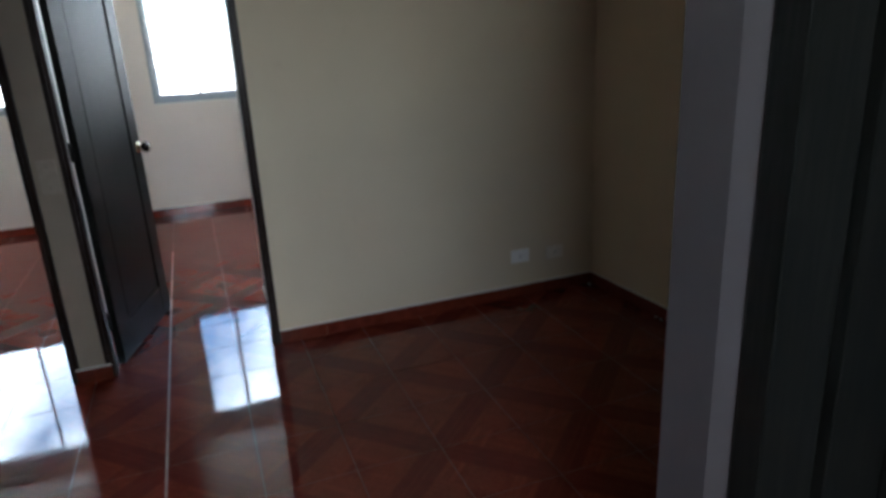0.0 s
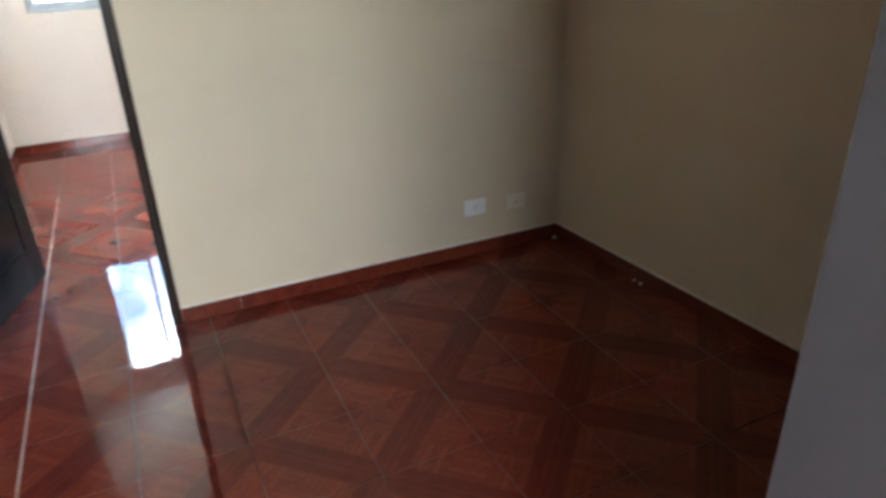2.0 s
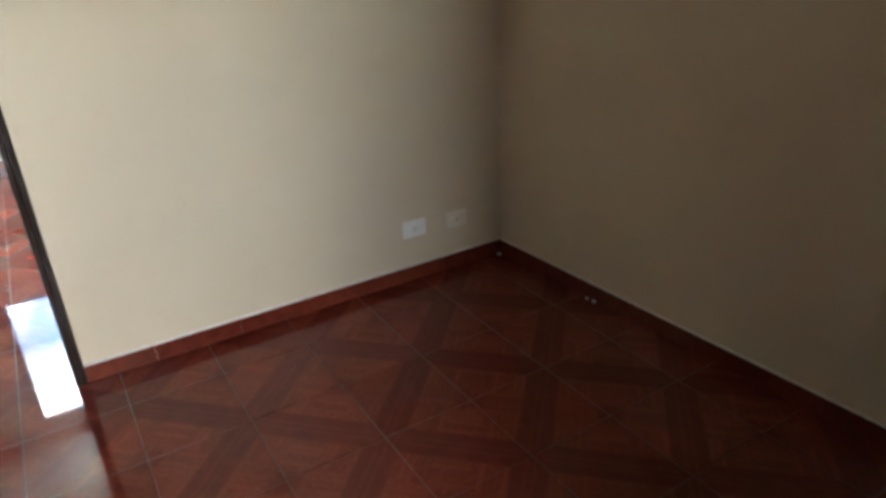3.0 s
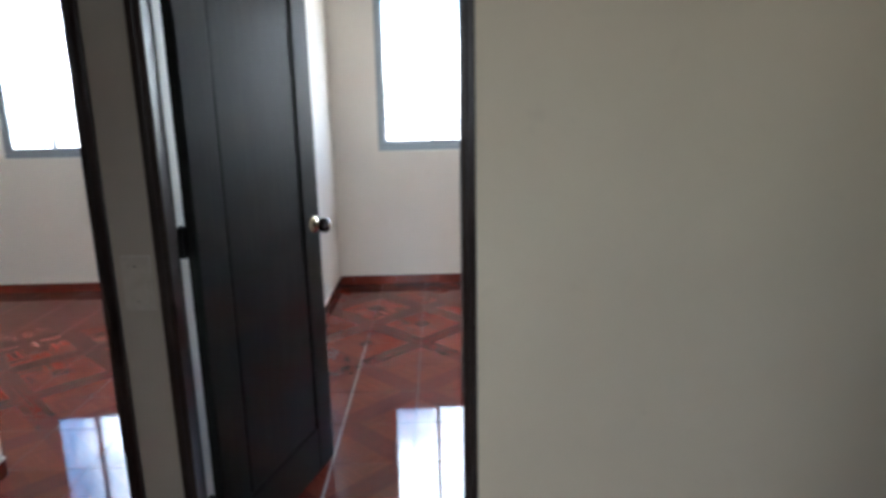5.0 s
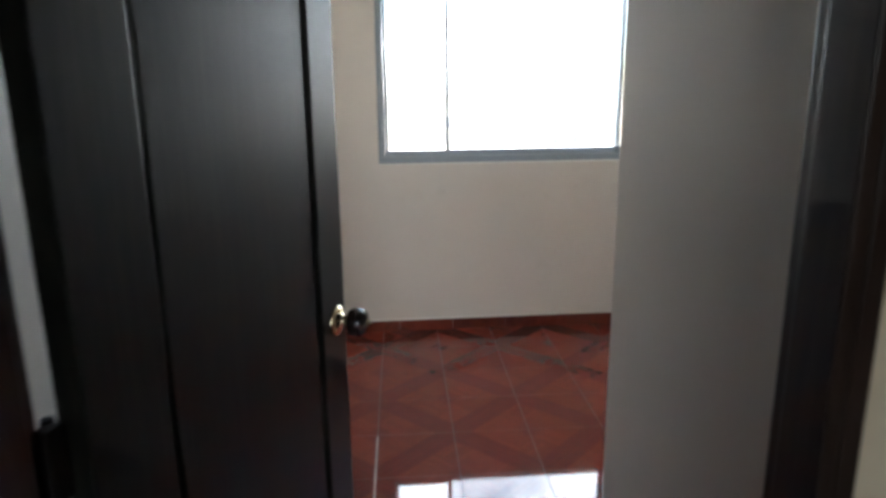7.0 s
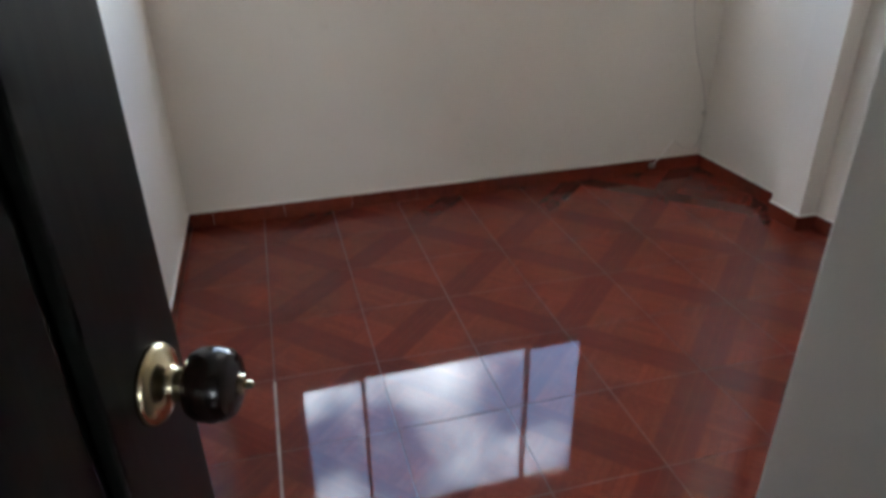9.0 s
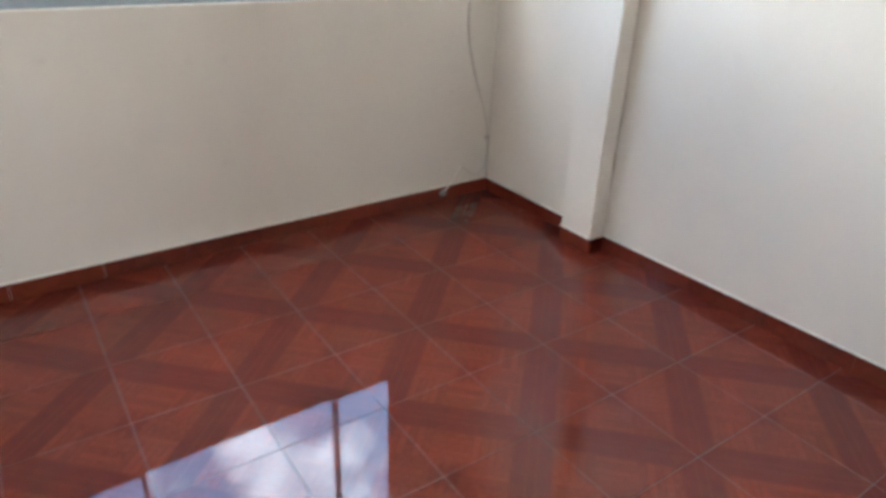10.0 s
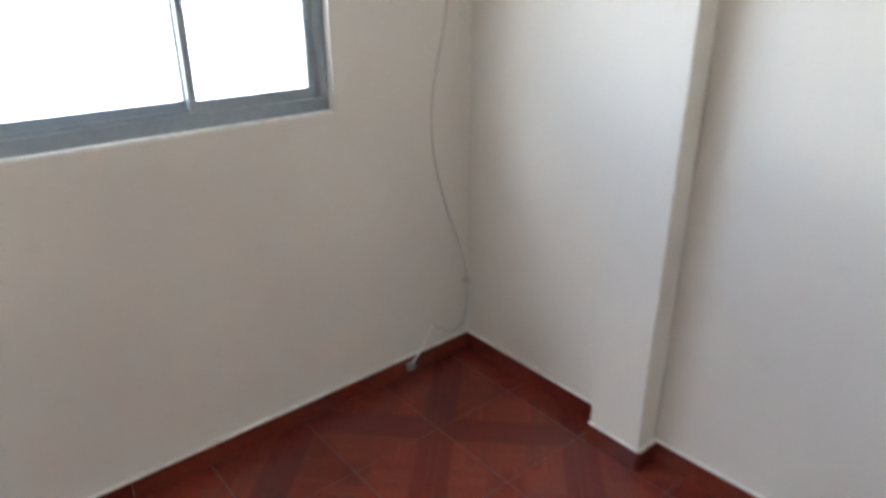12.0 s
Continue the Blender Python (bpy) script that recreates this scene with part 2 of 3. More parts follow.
def prism(bm, outline, z0, z1):
    """An upright prism over a plan outline."""
    low = [bm.verts.new((x, y, z0)) for x, y in outline]
    high = [bm.verts.new((x, y, z1)) for x, y in outline]
    bm.faces.new(low[::-1])
    bm.faces.new(high)
    for k in range(len(outline)):
        m = (k + 1) % len(outline)
        bm.faces.new((low[k], low[m], high[m], high[k]))
    bmesh.ops.recalc_face_normals(bm, faces=bm.faces)
    return bm


def lathe(bm, profile, turns=32):
    """A turned solid about +x from (along, radius) pairs."""
    rings = []
    for along, radius in profile:
        rings.append([bm.verts.new((along, radius * math.cos(2 * math.pi * k / turns), radius * math.sin(2 * math.pi * k / turns))) for k in range(turns)])
    for r, s in zip(rings, rings[1:]):
        for k in range(turns):
            m = (k + 1) % turns
            bm.faces.new((r[k], r[m], s[m], s[k]))
    bm.faces.new(rings[0][::-1])
    bm.faces.new(rings[-1])
    bmesh.ops.recalc_face_normals(bm, faces=bm.faces)
    return bm


def mesh(name, bm, material, smooth=False):
    data = bpy.data.meshes.new(name)
    bm.to_mesh(data)
    bm.free()
    data.materials.append(material)
    if smooth:
        for f in data.polygons:
            f.use_smooth = True
    return data


def part(name, bm, material, parent=None, label="", smooth=False):
    """One mesh object, under a thing or a part where one is given."""
    ob = new(name, mesh(name, bm, material, smooth))
    ob.parent = parent
    if label:
        ob["label"] = label
    return ob


def thing(name, label, category, m=None, kind="", group=""):
    """An Empty that carries the parts of a thing."""
    ob = new(name)
    ob.empty_display_size = 0.1
    if m is not None:
        ob.matrix_world = m
    return tagged(ob, label, category, group, kind)


def setting(name, bm, material, label, category):
    return tagged(part(name, bm, material), label, category, kind="structure")


def wall_with_openings(x0, x1, y0, y1, openings):
    """A wall along x, from floor to ceiling, with (x0, x1, z0, z1) holes."""
    bm = bmesh.new()
    at = x0
    for a, b, lo, hi in sorted(openings):
        box(bm, at, a, y0, y1, -0.05, CEIL)
        if lo > 0:
            box(bm, a, b, y0, y1, -0.05, lo)
        box(bm, a, b, y0, y1, hi, CEIL)
        at = b
    box(bm, at, x1, y0, y1, -0.05, CEIL)
    return bm


# ======== large structure ========
slab = box(bmesh.new(), -4.5, 2.2, HALL_END - 0.3, NORTH_Y + 0.2, -0.25, -0.0010)
floor = setting("floor", slab, M_GROUT, "red-brown glazed ceramic tile floor with pale joints", "floor")
setting("ceiling", box(bmesh.new(), -4.5, 2.2, HALL_END - 0.3, NORTH_Y + 0.2, CEIL, CEIL + 0.2), M_CEIL, "plain white painted ceiling", "ceiling")

def skewed(x):
    """y of the window wall's inner face at x."""
    return NORTH_Y - (B_EAST - x) * math.tan(radians(SKEW))


OUT_OF_SQUARE = pose(B_EAST, NORTH_Y, 0, 0, 0, SKEW) @ pose(-B_EAST, -NORTH_Y, 0)
north = setting("wall_north", wall_with_openings(-4.45, 2.1, NORTH_Y, NORTH_Y + 0.15, [(*WIN_A, SILL, HEAD), (*WIN_B, SILL, HEAD)]), M_ROOM,
                "off-white painted window wall of the bedrooms", "wall")
north.matrix_world = OUT_OF_SQUARE
east = [(B_EAST, NORTH_Y + 0.06), (2.19, NORTH_Y + 0.06), (2.19, RETURN_Y), (B_FAR, RETURN_Y), (B_EAST, 2.65)]
setting("wall_east", prism(bmesh.new(), east, -0.05, CEIL), M_ROOM, "off-white painted bedroom side wall", "wall")
setting("wall_partition", box(bmesh.new(), A_EAST, B_WEST, 0.12, NORTH_Y, -0.05, CEIL), M_ROOM, "white painted partition between two bedrooms", "wall")
setting("wall_west", box(bmesh.new(), -4.45, A_WEST, RETURN_Y, NORTH_Y, -0.05, CEIL), M_ROOM, "off-white painted bedroom side wall", "wall")
setting("column", box(bmesh.new(), 1.797, B_EAST, 2.56, 2.745, -0.05, CEIL, 0.004), M_ROOM, "slim white painted pilaster on the bedroom side wall", "column")


def hall_wall():
    """The cream hall wall right of the door, deep enough to close the bedroom's entry."""
    bm = bmesh.new()
    box(bm, 0.012, 2.1, HALL_Y, RETURN_Y - 0.05, -0.05, CEIL, 0.004)
    return bm


setting("wall_hall", hall_wall(), M_HALL, "cream painted hall wall with two sockets low down", "wall")
bm = bmesh.new()
box(bm, 0.010, 2.19, 0.125, RETURN_Y, -0.05, CEIL, 0.004)
setting("wall_return", bm, M_ROOM, "off-white painted wall beside the bedroom doorway", "wall")
setting("wall_hall_west", box(bmesh.new(), -4.45, -1.87, HALL_Y, RETURN_Y - 0.05, -0.05, CEIL), M_CORNER, "hall wall in the shade-darkened colour of the wall end", "wall")
setting("wall_return_west", box(bmesh.new(), -4.45, -1.868, 0.125, RETURN_Y, -0.05, CEIL, 0.004), M_ROOM, "white painted wall beside the second bedroom doorway", "wall")
setting("wall_between_doors", box(bmesh.new(), -0.942, -0.8275, HALL_Y, 0.118, -0.05, CEIL, 0.003), M_SHADED_STRIP, "narrow wall between two doorways, darkened by shade put into the colour", "wall")
bm = bmesh.new()
box(bm, -0.8275, 0.012, HALL_Y, 0.12, 2.08, CEIL)
box(bm, -1.87, -0.942, HALL_Y, 0.12, 2.08, CEIL)
setting("wall_over_doors", bm, M_HALL, "cream wall above the doorways", "wall")

nook = [(NOOK_EAST, HALL_Y), (NOOK_FAR, NOOK_SOUTH), (2.19, NOOK_SOUTH), (2.19, HALL_Y)]
setting("wall_nook_east", prism(bmesh.new(), nook[::-1], -0.05, CEIL), M_HALL, "cream painted hall side wall", "wall")
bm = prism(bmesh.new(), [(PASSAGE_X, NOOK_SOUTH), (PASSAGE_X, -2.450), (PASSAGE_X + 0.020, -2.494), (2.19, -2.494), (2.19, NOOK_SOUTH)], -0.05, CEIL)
setting("wall_corner", bm, M_CORNER, "wall end beside a dark doorway, its shade put into the colour", "wall")
# passage and hidden walls take the darkened colour too, to cut bounced light
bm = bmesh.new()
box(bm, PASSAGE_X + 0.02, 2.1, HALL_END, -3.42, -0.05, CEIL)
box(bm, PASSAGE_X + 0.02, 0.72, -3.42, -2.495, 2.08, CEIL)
setting("wall_passage", bm, M_CORNER, "passage wall in the shade-darkened colour", "wall")
setting("wall_hall_side", box(bmesh.new(), -4.45, HALL_WEST, -2.25, HALL_Y, -0.05, CEIL), M_CORNER, "hall wall in the shade-darkened colour of the wall end", "wall")
# added out of view; its end screens the strip between doors from window light
setting("wall_hall_south", box(bmesh.new(), -4.45, -0.64, -2.40, -2.25, -0.05, CEIL), M_CORNER, "unseen wall behind the hall that holds window light off the doorway strip", "wall")
setting("wall_living", box(bmesh.new(), -3.4, -3.25, HALL_END, -2.40, -0.05, CEIL), M_CORNER, "living room wall in the shade-darkened colour", "wall")
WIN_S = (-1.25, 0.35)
setting("wall_south", wall_with_openings(-3.4, 2.1, HALL_END - 0.15, HALL_END, [(*WIN_S, 1.28, 2.32)]), M_CORNER, "end wall with a window, in the shade-darkened colour", "wall")


# ======== windows ========
def sliding_window(name, x0, x1, y_in, sill, head, posts, label):
    """An aluminium sliding window in its reveal: frame, sash rails, posts and panes."""
    w = thing(name, label, "window", kind="structure")
    ya, yb = y_in + 0.030, y_in + 0.085
    bm = bmesh.new()
    box(bm, x0, x1, ya, yb, sill, sill + 0.045, 0.003)
    box(bm, x0, x1, ya, yb, head - 0.045, head, 0.003)
    box(bm, x0, x0 + 0.04, ya, yb, sill + 0.046, head - 0.046, 0.003)
    box(bm, x1 - 0.04, x1, ya, yb, sill + 0.046, head - 0.046, 0.003)
    part("window_frame", bm, M_ALU, w)
    stops = [x0 + 0.04, *posts, x1 - 0.04]
    for k, (a, b) in enumerate(zip(stops, stops[1:])):
        mid = 0 < k < len(stops) - 2
        if mid:
            a, b = a - 0.020, b + 0.020
        y0 = ya + (0.030 if mid else 0.004)
        bm = bmesh.new()
        box(bm, a + 0.001, b - 0.001, y0, y0 + 0.02, sill + 0.046, sill + 0.080, 0.002)
        box(bm, a + 0.001, b - 0.001, y0, y0 + 0.02, head - 0.080, head - 0.046, 0.002)
        box(bm, a + 0.001, a + 0.024, y0 + 0.001, y0 + 0.019, sill + 0.081, head - 0.081, 0.002)
        box(bm, b - 0.024, b - 0.001, y0 + 0.001, y0 + 0.019, sill + 0.081, head - 0.081, 0.002)
        sash = part("sash", bm, M_ALU, w)
        if mid:
            bm = box(bmesh.new(), a + 0.022, b - 0.022, ya + 0.002, ya + 0.006, sill + 0.0465, sill + 0.060, 0.001)
            box(bm, a + 0.022, b - 0.022, ya + 0.018, ya + 0.021, sill + 0.0465, sill + 0.056, 0.001)
            part("track", bm, M_ALU, w, "empty inner sliding track")
        pane = part("pane", box(bmesh.new(), a + 0.025, b - 0.025, y0 + 0.008, y0 + 0.012, sill + 0.081, head - 0.081), M_GLASS, sash, "clear glass")
        pane.visible_shadow = False
    bm = box(bmesh.new(), x0 + 0.002, x1 - 0.002, y_in + 0.002, ya - 0.001, sill + 0.0005, sill + 0.006, 0.001)
    part("window_sill", bm, M_CAULK, w)
    return w


w1 = sliding_window("window_1", *WIN_B, NORTH_Y, SILL, HEAD, (-0.122, 0.900), "grey aluminium sliding window with three clear panes")
w2 = sliding_window("window_2", *WIN_A, NORTH_Y, SILL, HEAD, (-2.98, -1.95), "grey aluminium sliding window in the second bedroom")
w1.matrix_world = w2.matrix_world = OUT_OF_SQUARE
sliding_window("window_3", *WIN_S, HALL_END - 0.12, 1.28, 2.32, (-0.45,), "grey aluminium window at the end of the hall")


# ======== doors and their frames ========
def door_frame(name, x0, x1, board, label):
    """A varnished lining: two jambs with stops and a head."""
    f = thing(name, label, "door frame", kind="structure")
    for a, b, stop in ((x0, x0 + board, 1), (x1 - board, x1, -1)):
        bm = box(bmesh.new(), a, b, HALL_Y - 0.012, 0.124, 0.0, 2.05, 0.003)
        inner = b if stop > 0 else a
        box(bm, min(inner, inner + stop * 0.018), max(inner, inner + stop * 0.018), HALL_Y - 0.011, 0.080, 0.0, 2.035, 0.003)
        part("jamb", bm, M_FRAME, f)
    bm = box(bmesh.new(), x0, x1, HALL_Y - 0.012, 0.122, 2.05, 2.08, 0.004)
    part("head", bm, M_FRAME, f)
    return f


door_frame("door_frame", -0.827, 0.0115, 0.021, "dark varnished wooden door lining of the bedroom")
door_frame("door_frame", -1.869, -0.9425, 0.021, "dark varnished wooden door lining of the second bedroom")


def panel_door(name, width, m, label, hinge_z=(), handle=True):
    """A framed door with one long sunk panel. Its hinge edge stands on the z axis, the leaf runs along +x, the hall face is -y."""
    d = thing(name, label, "door", m, kind="structure")
    t, s0, s1, low, high, foot = 0.036, 0.140, 0.118, 0.195, 1.90, 0.012
    x0, x1 = s0, width - s1
    for a, b in ((0.0, x0), (x1, width)):
        part("stile", box(bmesh.new(), a, b, 0, t, foot, 2.03, 0.003), M_LEAF, d)
    for a, b in ((foot, low), (high, 2.03)):
        part("rail", box(bmesh.new(), x0 + 0.0005, x1 - 0.0005, 0.0008, t - 0.0008, a, b, 0.003), M_LEAF, d)
    part("panel_back", box(bmesh.new(), x0, x1, 0.014, t - 0.014, low, high), M_LEAF, d)
    part("panel", box(bmesh.new(), x0 + 0.014, x1 - 0.014, 0.005, t - 0.005, low + 0.014, high - 0.014, 0.0045), M_LEAF, d)
    if handle:
        for side in (-1, 1):
            turn = pose(width - 0.052, 0 if side < 0 else t, 1.003, 0, 0, -90 if side < 0 else 90)
            bm = lathe(bmesh.new(), [(0.0, 0.0), (0.0, 0.032), (0.003, 0.0325), (0.007, 0.030), (0.010, 0.024), (0.013, 0.017), (0.016, 0.0135), (0.022, 0.0125), (0.026, 0.0145), (0.028, 0.013), (0.028, 0.0)])
            bm.transform(turn)
            rose = part("rose", bm, M_BRASS, d, "polished brass rose and neck", smooth=True)
            bm = lathe(bmesh.new(), [(0.0265, 0.0), (0.0265, 0.017), (0.030, 0.0245), (0.037, 0.0285), (0.048, 0.0295), (0.058, 0.0275), (0.063, 0.0235), (0.063, 0.019), (0.066, 0.0165), (0.0665, 0.0)], 28)
            bm.transform(turn)
            knob = part("knob", bm, M_KNOB, d, "dark turned door knob", smooth=True)
            bm = lathe(bmesh.new(), [(0.066, 0.0), (0.066, 0.0085), (0.071, 0.008), (0.072, 0.0035), (0.077, 0.003), (0.078, 0.0)], 12)
            bm.transform(turn)
            part("key_button", bm, M_BRASS, knob, "small brass lock button")
    for z in hinge_z:
        bm = lathe(bmesh.new(), [(z - 0.045, 0.0), (z - 0.045, 0.007), (z + 0.045, 0.007), (z + 0.045, 0.0)], 12)
        bm.transform(pose(-0.008, t + 0.004, 0, 0, -90, 0))
        box(bm, -0.030, -0.006, t - 0.014, t + 0.001, z - 0.042, z + 0.042)
        part("hinge", bm, M_IRON, d, "dark iron butt hinge")
    return d


panel_door("door_1", 0.74, pose(-0.755, 0.122, 0, 0, 0, 73.6), "dark varnished panel door standing open into the bedroom", (0.25, 1.09, 1.85))
panel_door("door_2", 0.82, pose(PASSAGE_X + 0.155, -2.580, 0, 0, 0, -3), "dark varnished panel door standing open into an unlit room", ())
f = thing("door_frame", "dark varnished wooden lining of the passage door", "door frame", kind="structure")
for a, b in ((-2.560, -2.4945), (-3.419, -3.388)):
    bm = box(bmesh.new(), PASSAGE_X + 0.014, 0.72, a, b, 0.0, 2.05, 0.004)
    part("jamb", bm, M_LEAF, f)
bm = box(bmesh.new(), PASSAGE_X + 0.014, 0.72, -3.419, -2.4945, 2.05, 2.08, 0.004)
part("head", bm, M_LEAF, f)
setting("wall_dark_room", box(bmesh.new(), 2.10, 2.19, -3.42, -2.494, -0.05, CEIL), M_CORNER, "wall of the unlit room behind the open door, in the shade-darkened colour", "wall")


# ======== sockets and switch ========
def socket_plate(name, m, w, h, label, category, slots, material):
    """A wall plate that faces -y at the pose m."""
    s = thing(name, label, category, m)
    part("plate", box(bmesh.new(), -w / 2, w / 2, -0.009, 0, -h / 2, h / 2, 0.003), material, s)
    part("insert", box(bmesh.new(), -w * 0.30, w * 0.30, -0.0115, -0.0092, -h * 0.24, h * 0.24, 0.001), material, s)
    for x, z, a, b in slots:
        part("slot", box(bmesh.new(), x - a / 2, x + a / 2, -0.0121, -0.0116, z - b / 2, z + b / 2), M_SLOT, s)
    return s


SLOTS = ((-0.007, 0.004, 0.0025, 0.010), (0.007, 0.004, 0.0025, 0.010), (0.0, -0.009, 0.005, 0.005))
socket_plate("power_socket", pose(1.432, HALL_Y, 0.255), 0.118, 0.080, "ivory plastic power socket low on the cream wall", "socket", SLOTS, M_PLASTIC)
socket_plate("phone_socket", pose(1.662, HALL_Y, 0.245), 0.112, 0.078, "ivory plastic blank socket plate low on the cream wall", "socket", ((0.0, 0.0, 0.008, 0.006),), M_IVORY)
socket_plate("power_socket", pose(B_WEST, 2.40, 0.245, 0, 0, 90), 0.112, 0.078, "white plastic power socket low on the bedroom wall", "socket", SLOTS, M_PLASTIC)
socket_plate("light_switch", pose(-0.882, HALL_Y, 1.005), 0.078, 0.150, "plastic light switch plate between the doorways, shade put into its colour", "switch", ((0.0, 0.048, 0.004, 0.004), (0.0, -0.048, 0.004, 0.004)), M_SWITCH)


# ======== cable in the bedroom corner ========
def tube(points, radius):
    data = bpy.data.curves.new("cable_line", "CURVE")
    data.dimensions, data.bevel_depth, data.bevel_resolution, data.resolution_u = "3D", radius, 3, 8
    line = data.splines.new("BEZIER")
    line.bezier_points.add(len(points) - 1)
    for bp, co in zip(line.bezier_points, points):
        bp.co = co
        bp.handle_left_type = bp.handle_right_type = "AUTO"
    return data


cable = thing("cable", "thin grey cable hanging loose down the corner to the floor", "cable")
cy = NORTH_Y - 0.010
curve = tube([(1.80, cy, CEIL), (1.775, cy, 1.9), (1.772, cy, 1.35), (1.708, cy, 1.05), (1.706, cy, 0.88), (1.760, cy, 0.66), (1.845, cy, 0.43), (1.868, cy - 0.004, 0.31),
              (1.866, cy - 0.006, 0.20), (1.835, cy - 0.010, 0.125), (1.775, cy - 0.014, 0.115), (1.730, cy - 0.012, 0.145), (1.694, cy - 0.008, 0.172)], 0.0032)
c_ob = new("sheath", curve)
c_ob.parent = cable
curve.materials.append(M_CABLE)
curve2 = tube([(1.694, cy - 0.008, 0.172), (1.66, cy - 0.012, 0.14), (1.62, cy - 0.022, 0.095), (1.575, cy - 0.024, 0.052)], 0.0034)
curve2.materials.append(M_PLASTIC)
c_ob = new("lead", curve2)
c_ob.parent = cable
part("clip", box(bmesh.new(), 1.855, 1.880, cy - 0.010, NORTH_Y, 0.300, 0.316, 0.002), M_CABLE, cable)
part("plug", box(bmesh.new(), 1.552, 1.588, cy - 0.034, cy - 0.012, 0.030, 0.056, 0.006), M_PLUG, cable, "small grey plug")


# ======== distance ========
setting("ground", box(bmesh.new(), -900, 900, 12, 1500, -9.2, -9.0), M_GROUND, "hazy open ground far below the window", "ground")
rng = random.Random(4)


def far_house(x, y, w, d, h):
    h0 = -9.0
    ob = thing("house", "pale rendered house with a clay roof far off", "house", group="far houses")
    part("wall", box(bmesh.new(), x, x + w, y, y + d, h0, h0 + h), M_RENDERED, ob)
    bm = bmesh.new()
    a = [bm.verts.new(v) for v in ((x - .4, y - .4, h0 + h), (x + w + .4, y - .4, h0 + h), (x + w + .4, y + d + .4, h0 + h), (x - .4, y + d + .4, h0 + h))]
    r = [bm.verts.new(v) for v in ((x + .4, y + d / 2, h0 + h + d * 0.22), (x + w - .4, y + d / 2, h0 + h + d * 0.22))]
    for q in ((a[0], a[1], r[1], r[0]), (a[2], a[3], r[0], r[1]), (a[1], a[2], r[1]), (a[3], a[0], r[0]), tuple(a[::-1])):
        bm.faces.new(q)
    part("roof", bm, M_ROOF, ob)
    for k in range(int(w // 3)):
        part("window", box(bmesh.new(), x + 1 + 3 * k, x + 2.1 + 3 * k, y - 0.05, y - 0.003, h0 + h - 2.2, h0 + h - 0.9), M_ROOF, ob)


for k in range(14):
    far_house(-80 + 17 * k + rng.uniform(-2, 2), 95 + rng.uniform(0, 60), rng.uniform(7, 11), rng.uniform(6, 9), rng.uniform(3.2, 5.6))


# ======== skirting ========
CAULK = 0.007


def skirting(label, runs):
    """Runs of skirting tiles (x0, y0, x1, y1) with the room on the left of the run; each tile is a piece of its own."""
    s = thing("baseboard", label, "baseboard", kind="structure")
    for x0, y0, x1, y1 in runs:
        length = math.hypot(x1 - x0, y1 - y0)
        turn = math.degrees(math.atan2(y1 - y0, x1 - x0))
        at = 0.0
        while at < length - 1e-6:
            end = min(at + TILE, length)
            bm = box(bmesh.new(), at + 0.0005, end - 0.0005, 0.0005, 0.0095, 0.0, BASE_H + rng.uniform(-0.0012, 0.0012), 0.0022)
            bm.transform(pose(x0, y0, 0, 0, 0, turn))
            part("tile", bm, M_SKIRT, s)
            at = end
        bm = box(bmesh.new(), 0, length, 0.0004, 0.0102, BASE_H + 0.0013, BASE_H + CAULK, 0.0015)
        bm.transform(pose(x0, y0, 0, 0, 0, turn))
        part("trim", bm, M_CAULK, s, "thin white joint along the top")
    return s


skirting("red-brown glazed skirting tiles of the bedroom", [
    (B_EAST, NORTH_Y, B_WEST, skewed(B_WEST)), (B_WEST, skewed(B_WEST), B_WEST, 0.13), (0.010, 0.13, 0.010, RETURN_Y), (0.010, RETURN_Y, B_FAR, RETURN_Y),
    (B_FAR, RETURN_Y, B_EAST + 0.003, 2.56), (B_EAST + 0.003, 2.56, 1.797, 2.56), (1.797, 2.555, 1.797, 2.745), (B_EAST, 2.745, B_EAST, NORTH_Y)])
skirting("red-brown glazed skirting tiles of the second bedroom", [
    (A_EAST, skewed(A_EAST), A_WEST, skewed(A_WEST)), (A_EAST, 0.13, A_EAST, skewed(A_EAST)), (-1.868, RETURN_Y, -1.868, 0.13), (A_WEST, RETURN_Y, -1.868, RETURN_Y)])
skirting("red-brown glazed skirting tiles of the hall", [
    (NOOK_EAST, HALL_Y, 0.012, HALL_Y), (-0.800, HALL_Y - 0.013, -0.957, HALL_Y - 0.013), (-1.87, HALL_Y, HALL_WEST, HALL_Y),
    (NOOK_FAR, NOOK_SOUTH, NOOK_EAST, HALL_Y), (PASSAGE_X, NOOK_SOUTH, NOOK_FAR, NOOK_SOUTH), (HALL_WEST, HALL_Y, HALL_WEST, -2.25)])

# ======== floor tiles ========
JOINT = 0.0022


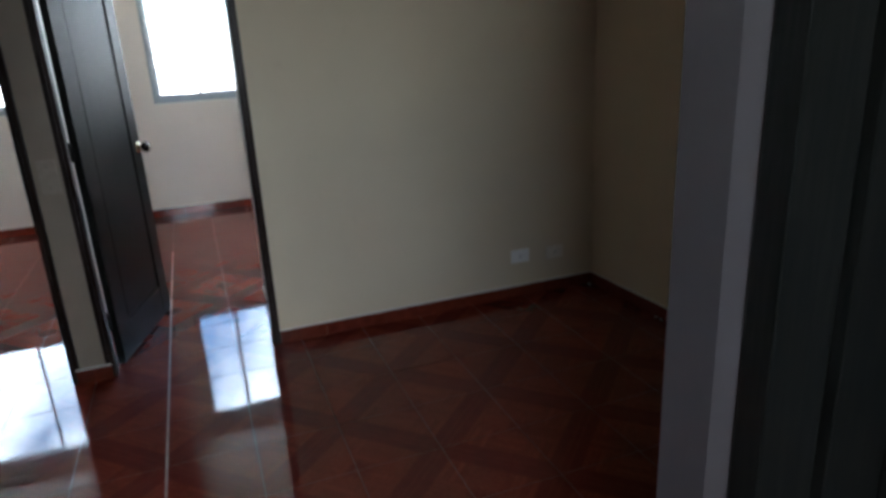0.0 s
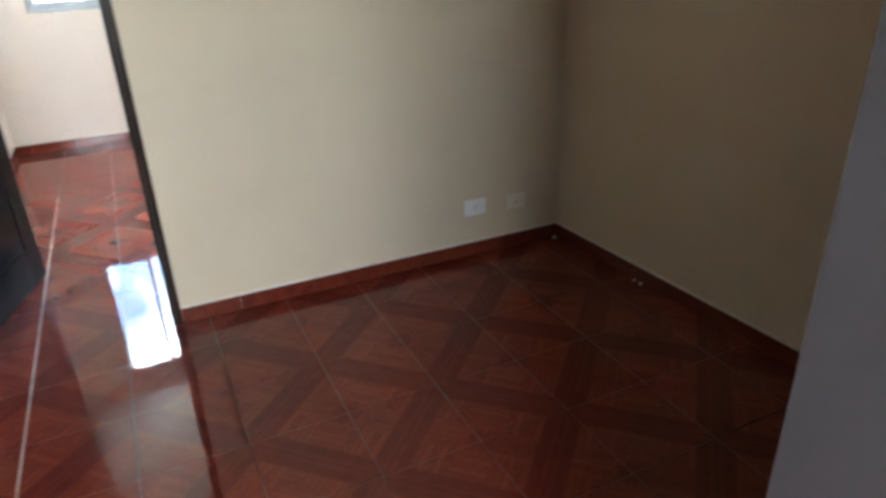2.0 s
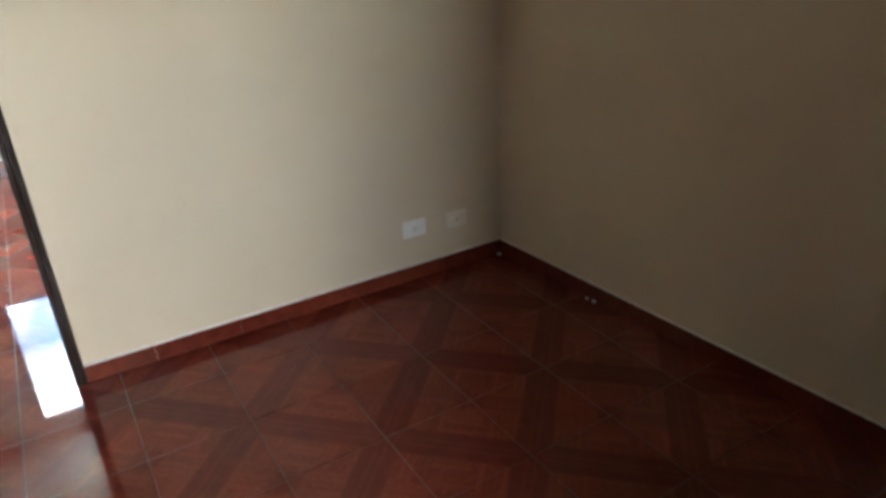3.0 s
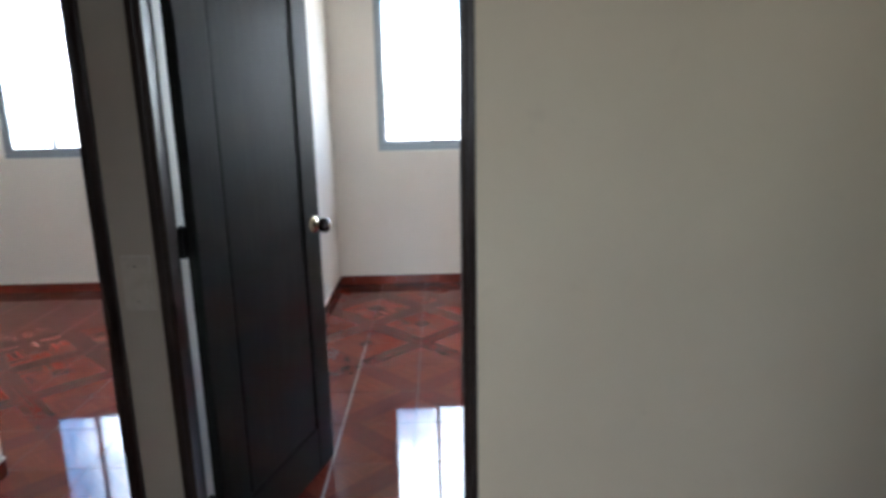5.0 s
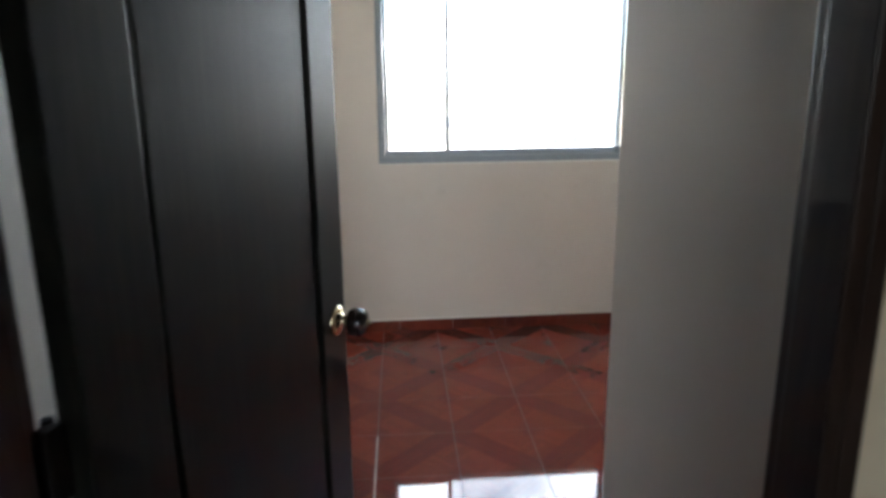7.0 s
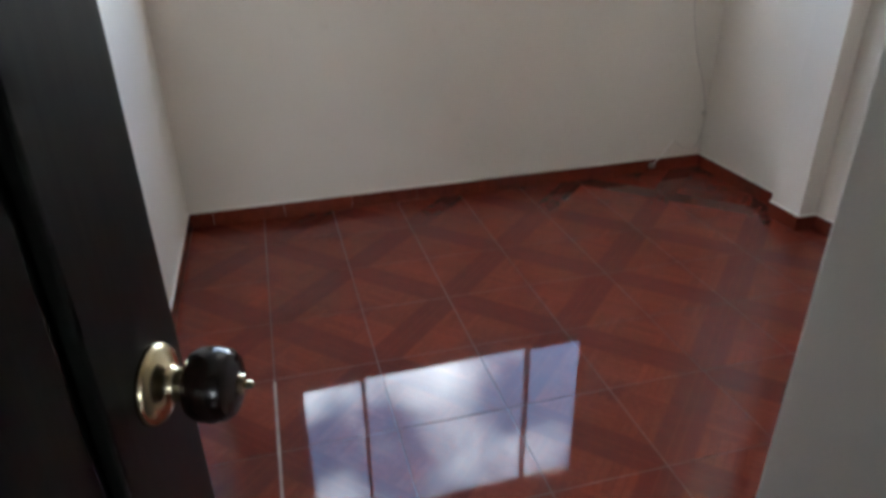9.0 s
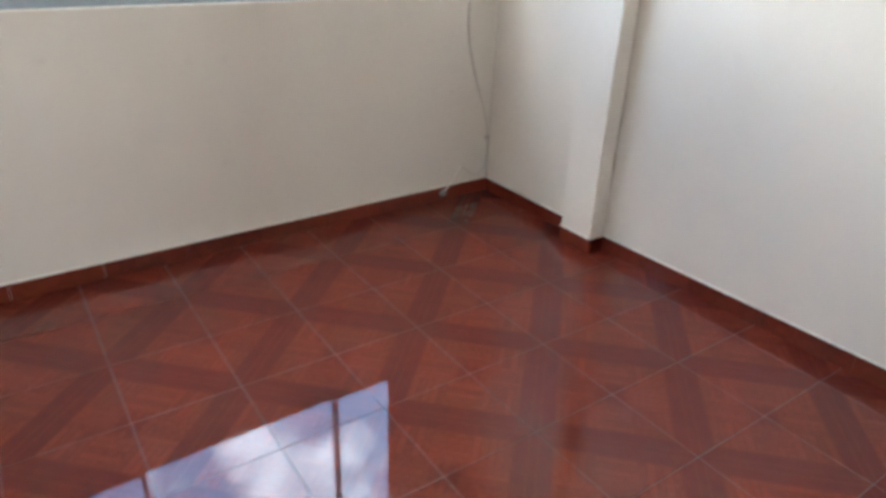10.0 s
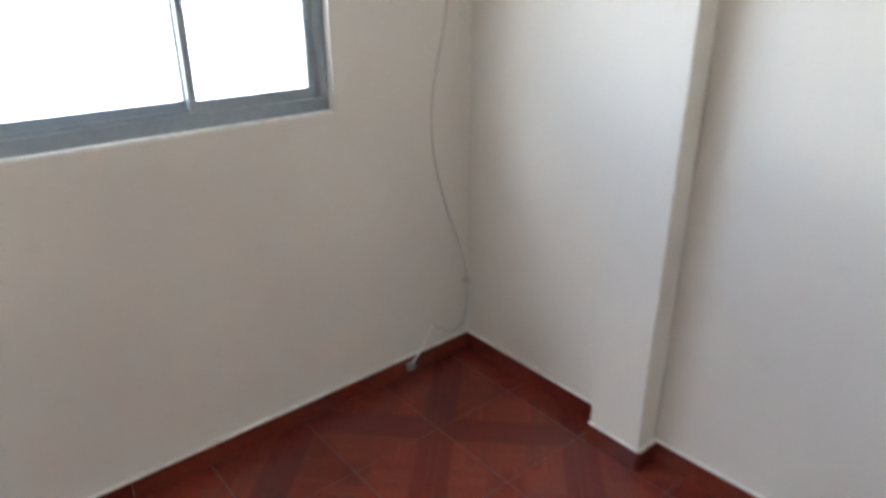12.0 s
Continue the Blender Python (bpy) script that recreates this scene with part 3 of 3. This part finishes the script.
def tile_mesh():
    h = TILE / 2 - JOINT / 2
    bm = bmesh.new()
    low = [bm.verts.new((sx * h, sy * h, -0.003)) for sx, sy in ((-1, -1), (1, -1), (1, 1), (-1, 1))]
    mid = [bm.verts.new((sx * h, sy * h, -0.0012)) for sx, sy in ((-1, -1), (1, -1), (1, 1), (-1, 1))]
    top = [bm.verts.new((sx * (h - 0.0008), sy * (h - 0.0008), 0.0)) for sx, sy in ((-1, -1), (1, -1), (1, 1), (-1, 1))]
    bm.faces.new(top)
    for r, s in ((low, mid), (mid, top)):
        for k in range(4):
            m = (k + 1) % 4
            bm.faces.new((r[k], r[m], s[m], s[k]))
    return bm


tile_data = mesh("tile", tile_mesh(), M_TILE)
rest = bmesh.new()
for i in range(-14, 7):
    for j in range(-27, 6):
        x, y = GRID_X + (i + 0.5) * TILE, GRID_Y + (j + 0.5) * TILE
        if y > NORTH_Y + 0.2 or x > 2.15 or x < -4.45 or y < HALL_END:
            continue
        if -1.95 < x and y > -2.75:
            ob = new("tile", tile_data)
            ob.parent = floor
            ob.matrix_world = pose(x, y, rng.uniform(-0.0003, 0.0003), rng.uniform(-0.03, 0.03), rng.uniform(-0.03, 0.03), 0)
        else:
            one = tile_mesh()
            one.transform(pose(x, y, 0))
            tmp = bpy.data.meshes.new("tmp")
            one.to_mesh(tmp)
            one.free()
            rest.from_mesh(tmp)
            bpy.data.meshes.remove(tmp)
tagged(part("tile_field", rest, M_TILE, floor, "more of the same glazed tiles"), kind="stuff")

# a wider pale joint that runs through the doorway
x = GRID_X - 2 * TILE
bm = bmesh.new()
for k in range(15):
    y0 = -2.9 + k * TILE
    box(bm, x - 0.0036 - rng.uniform(0, 0.0012), x + 0.0036 + rng.uniform(0, 0.0012), y0, y0 + TILE + 0.0004, -0.003, 0.0006 + 0.0001 * (k % 3))
part("joint", bm, M_CEMENT, floor, "wide pale cement joint between tiles")

# crumbs of plaster left along the hall skirting
for x, y, r in ((1.895, -0.014, 0.011), (1.935, -0.60, 0.007), (1.938, -0.64, 0.009)):
    bm = bmesh.new()
    bmesh.ops.create_icosphere(bm, subdivisions=2, radius=r)
    for v in bm.verts:
        v.co *= 1 + 0.35 * noise.noise(v.co * 160 + Vector((x, y, 0)))
        v.co.z *= 0.5
    bm.transform(pose(x, y, r * 0.35))
    tagged(part("plaster_crumb", bm, M_CAULK), "small white plaster crumb lying by the skirting", "debris", "plaster crumbs")
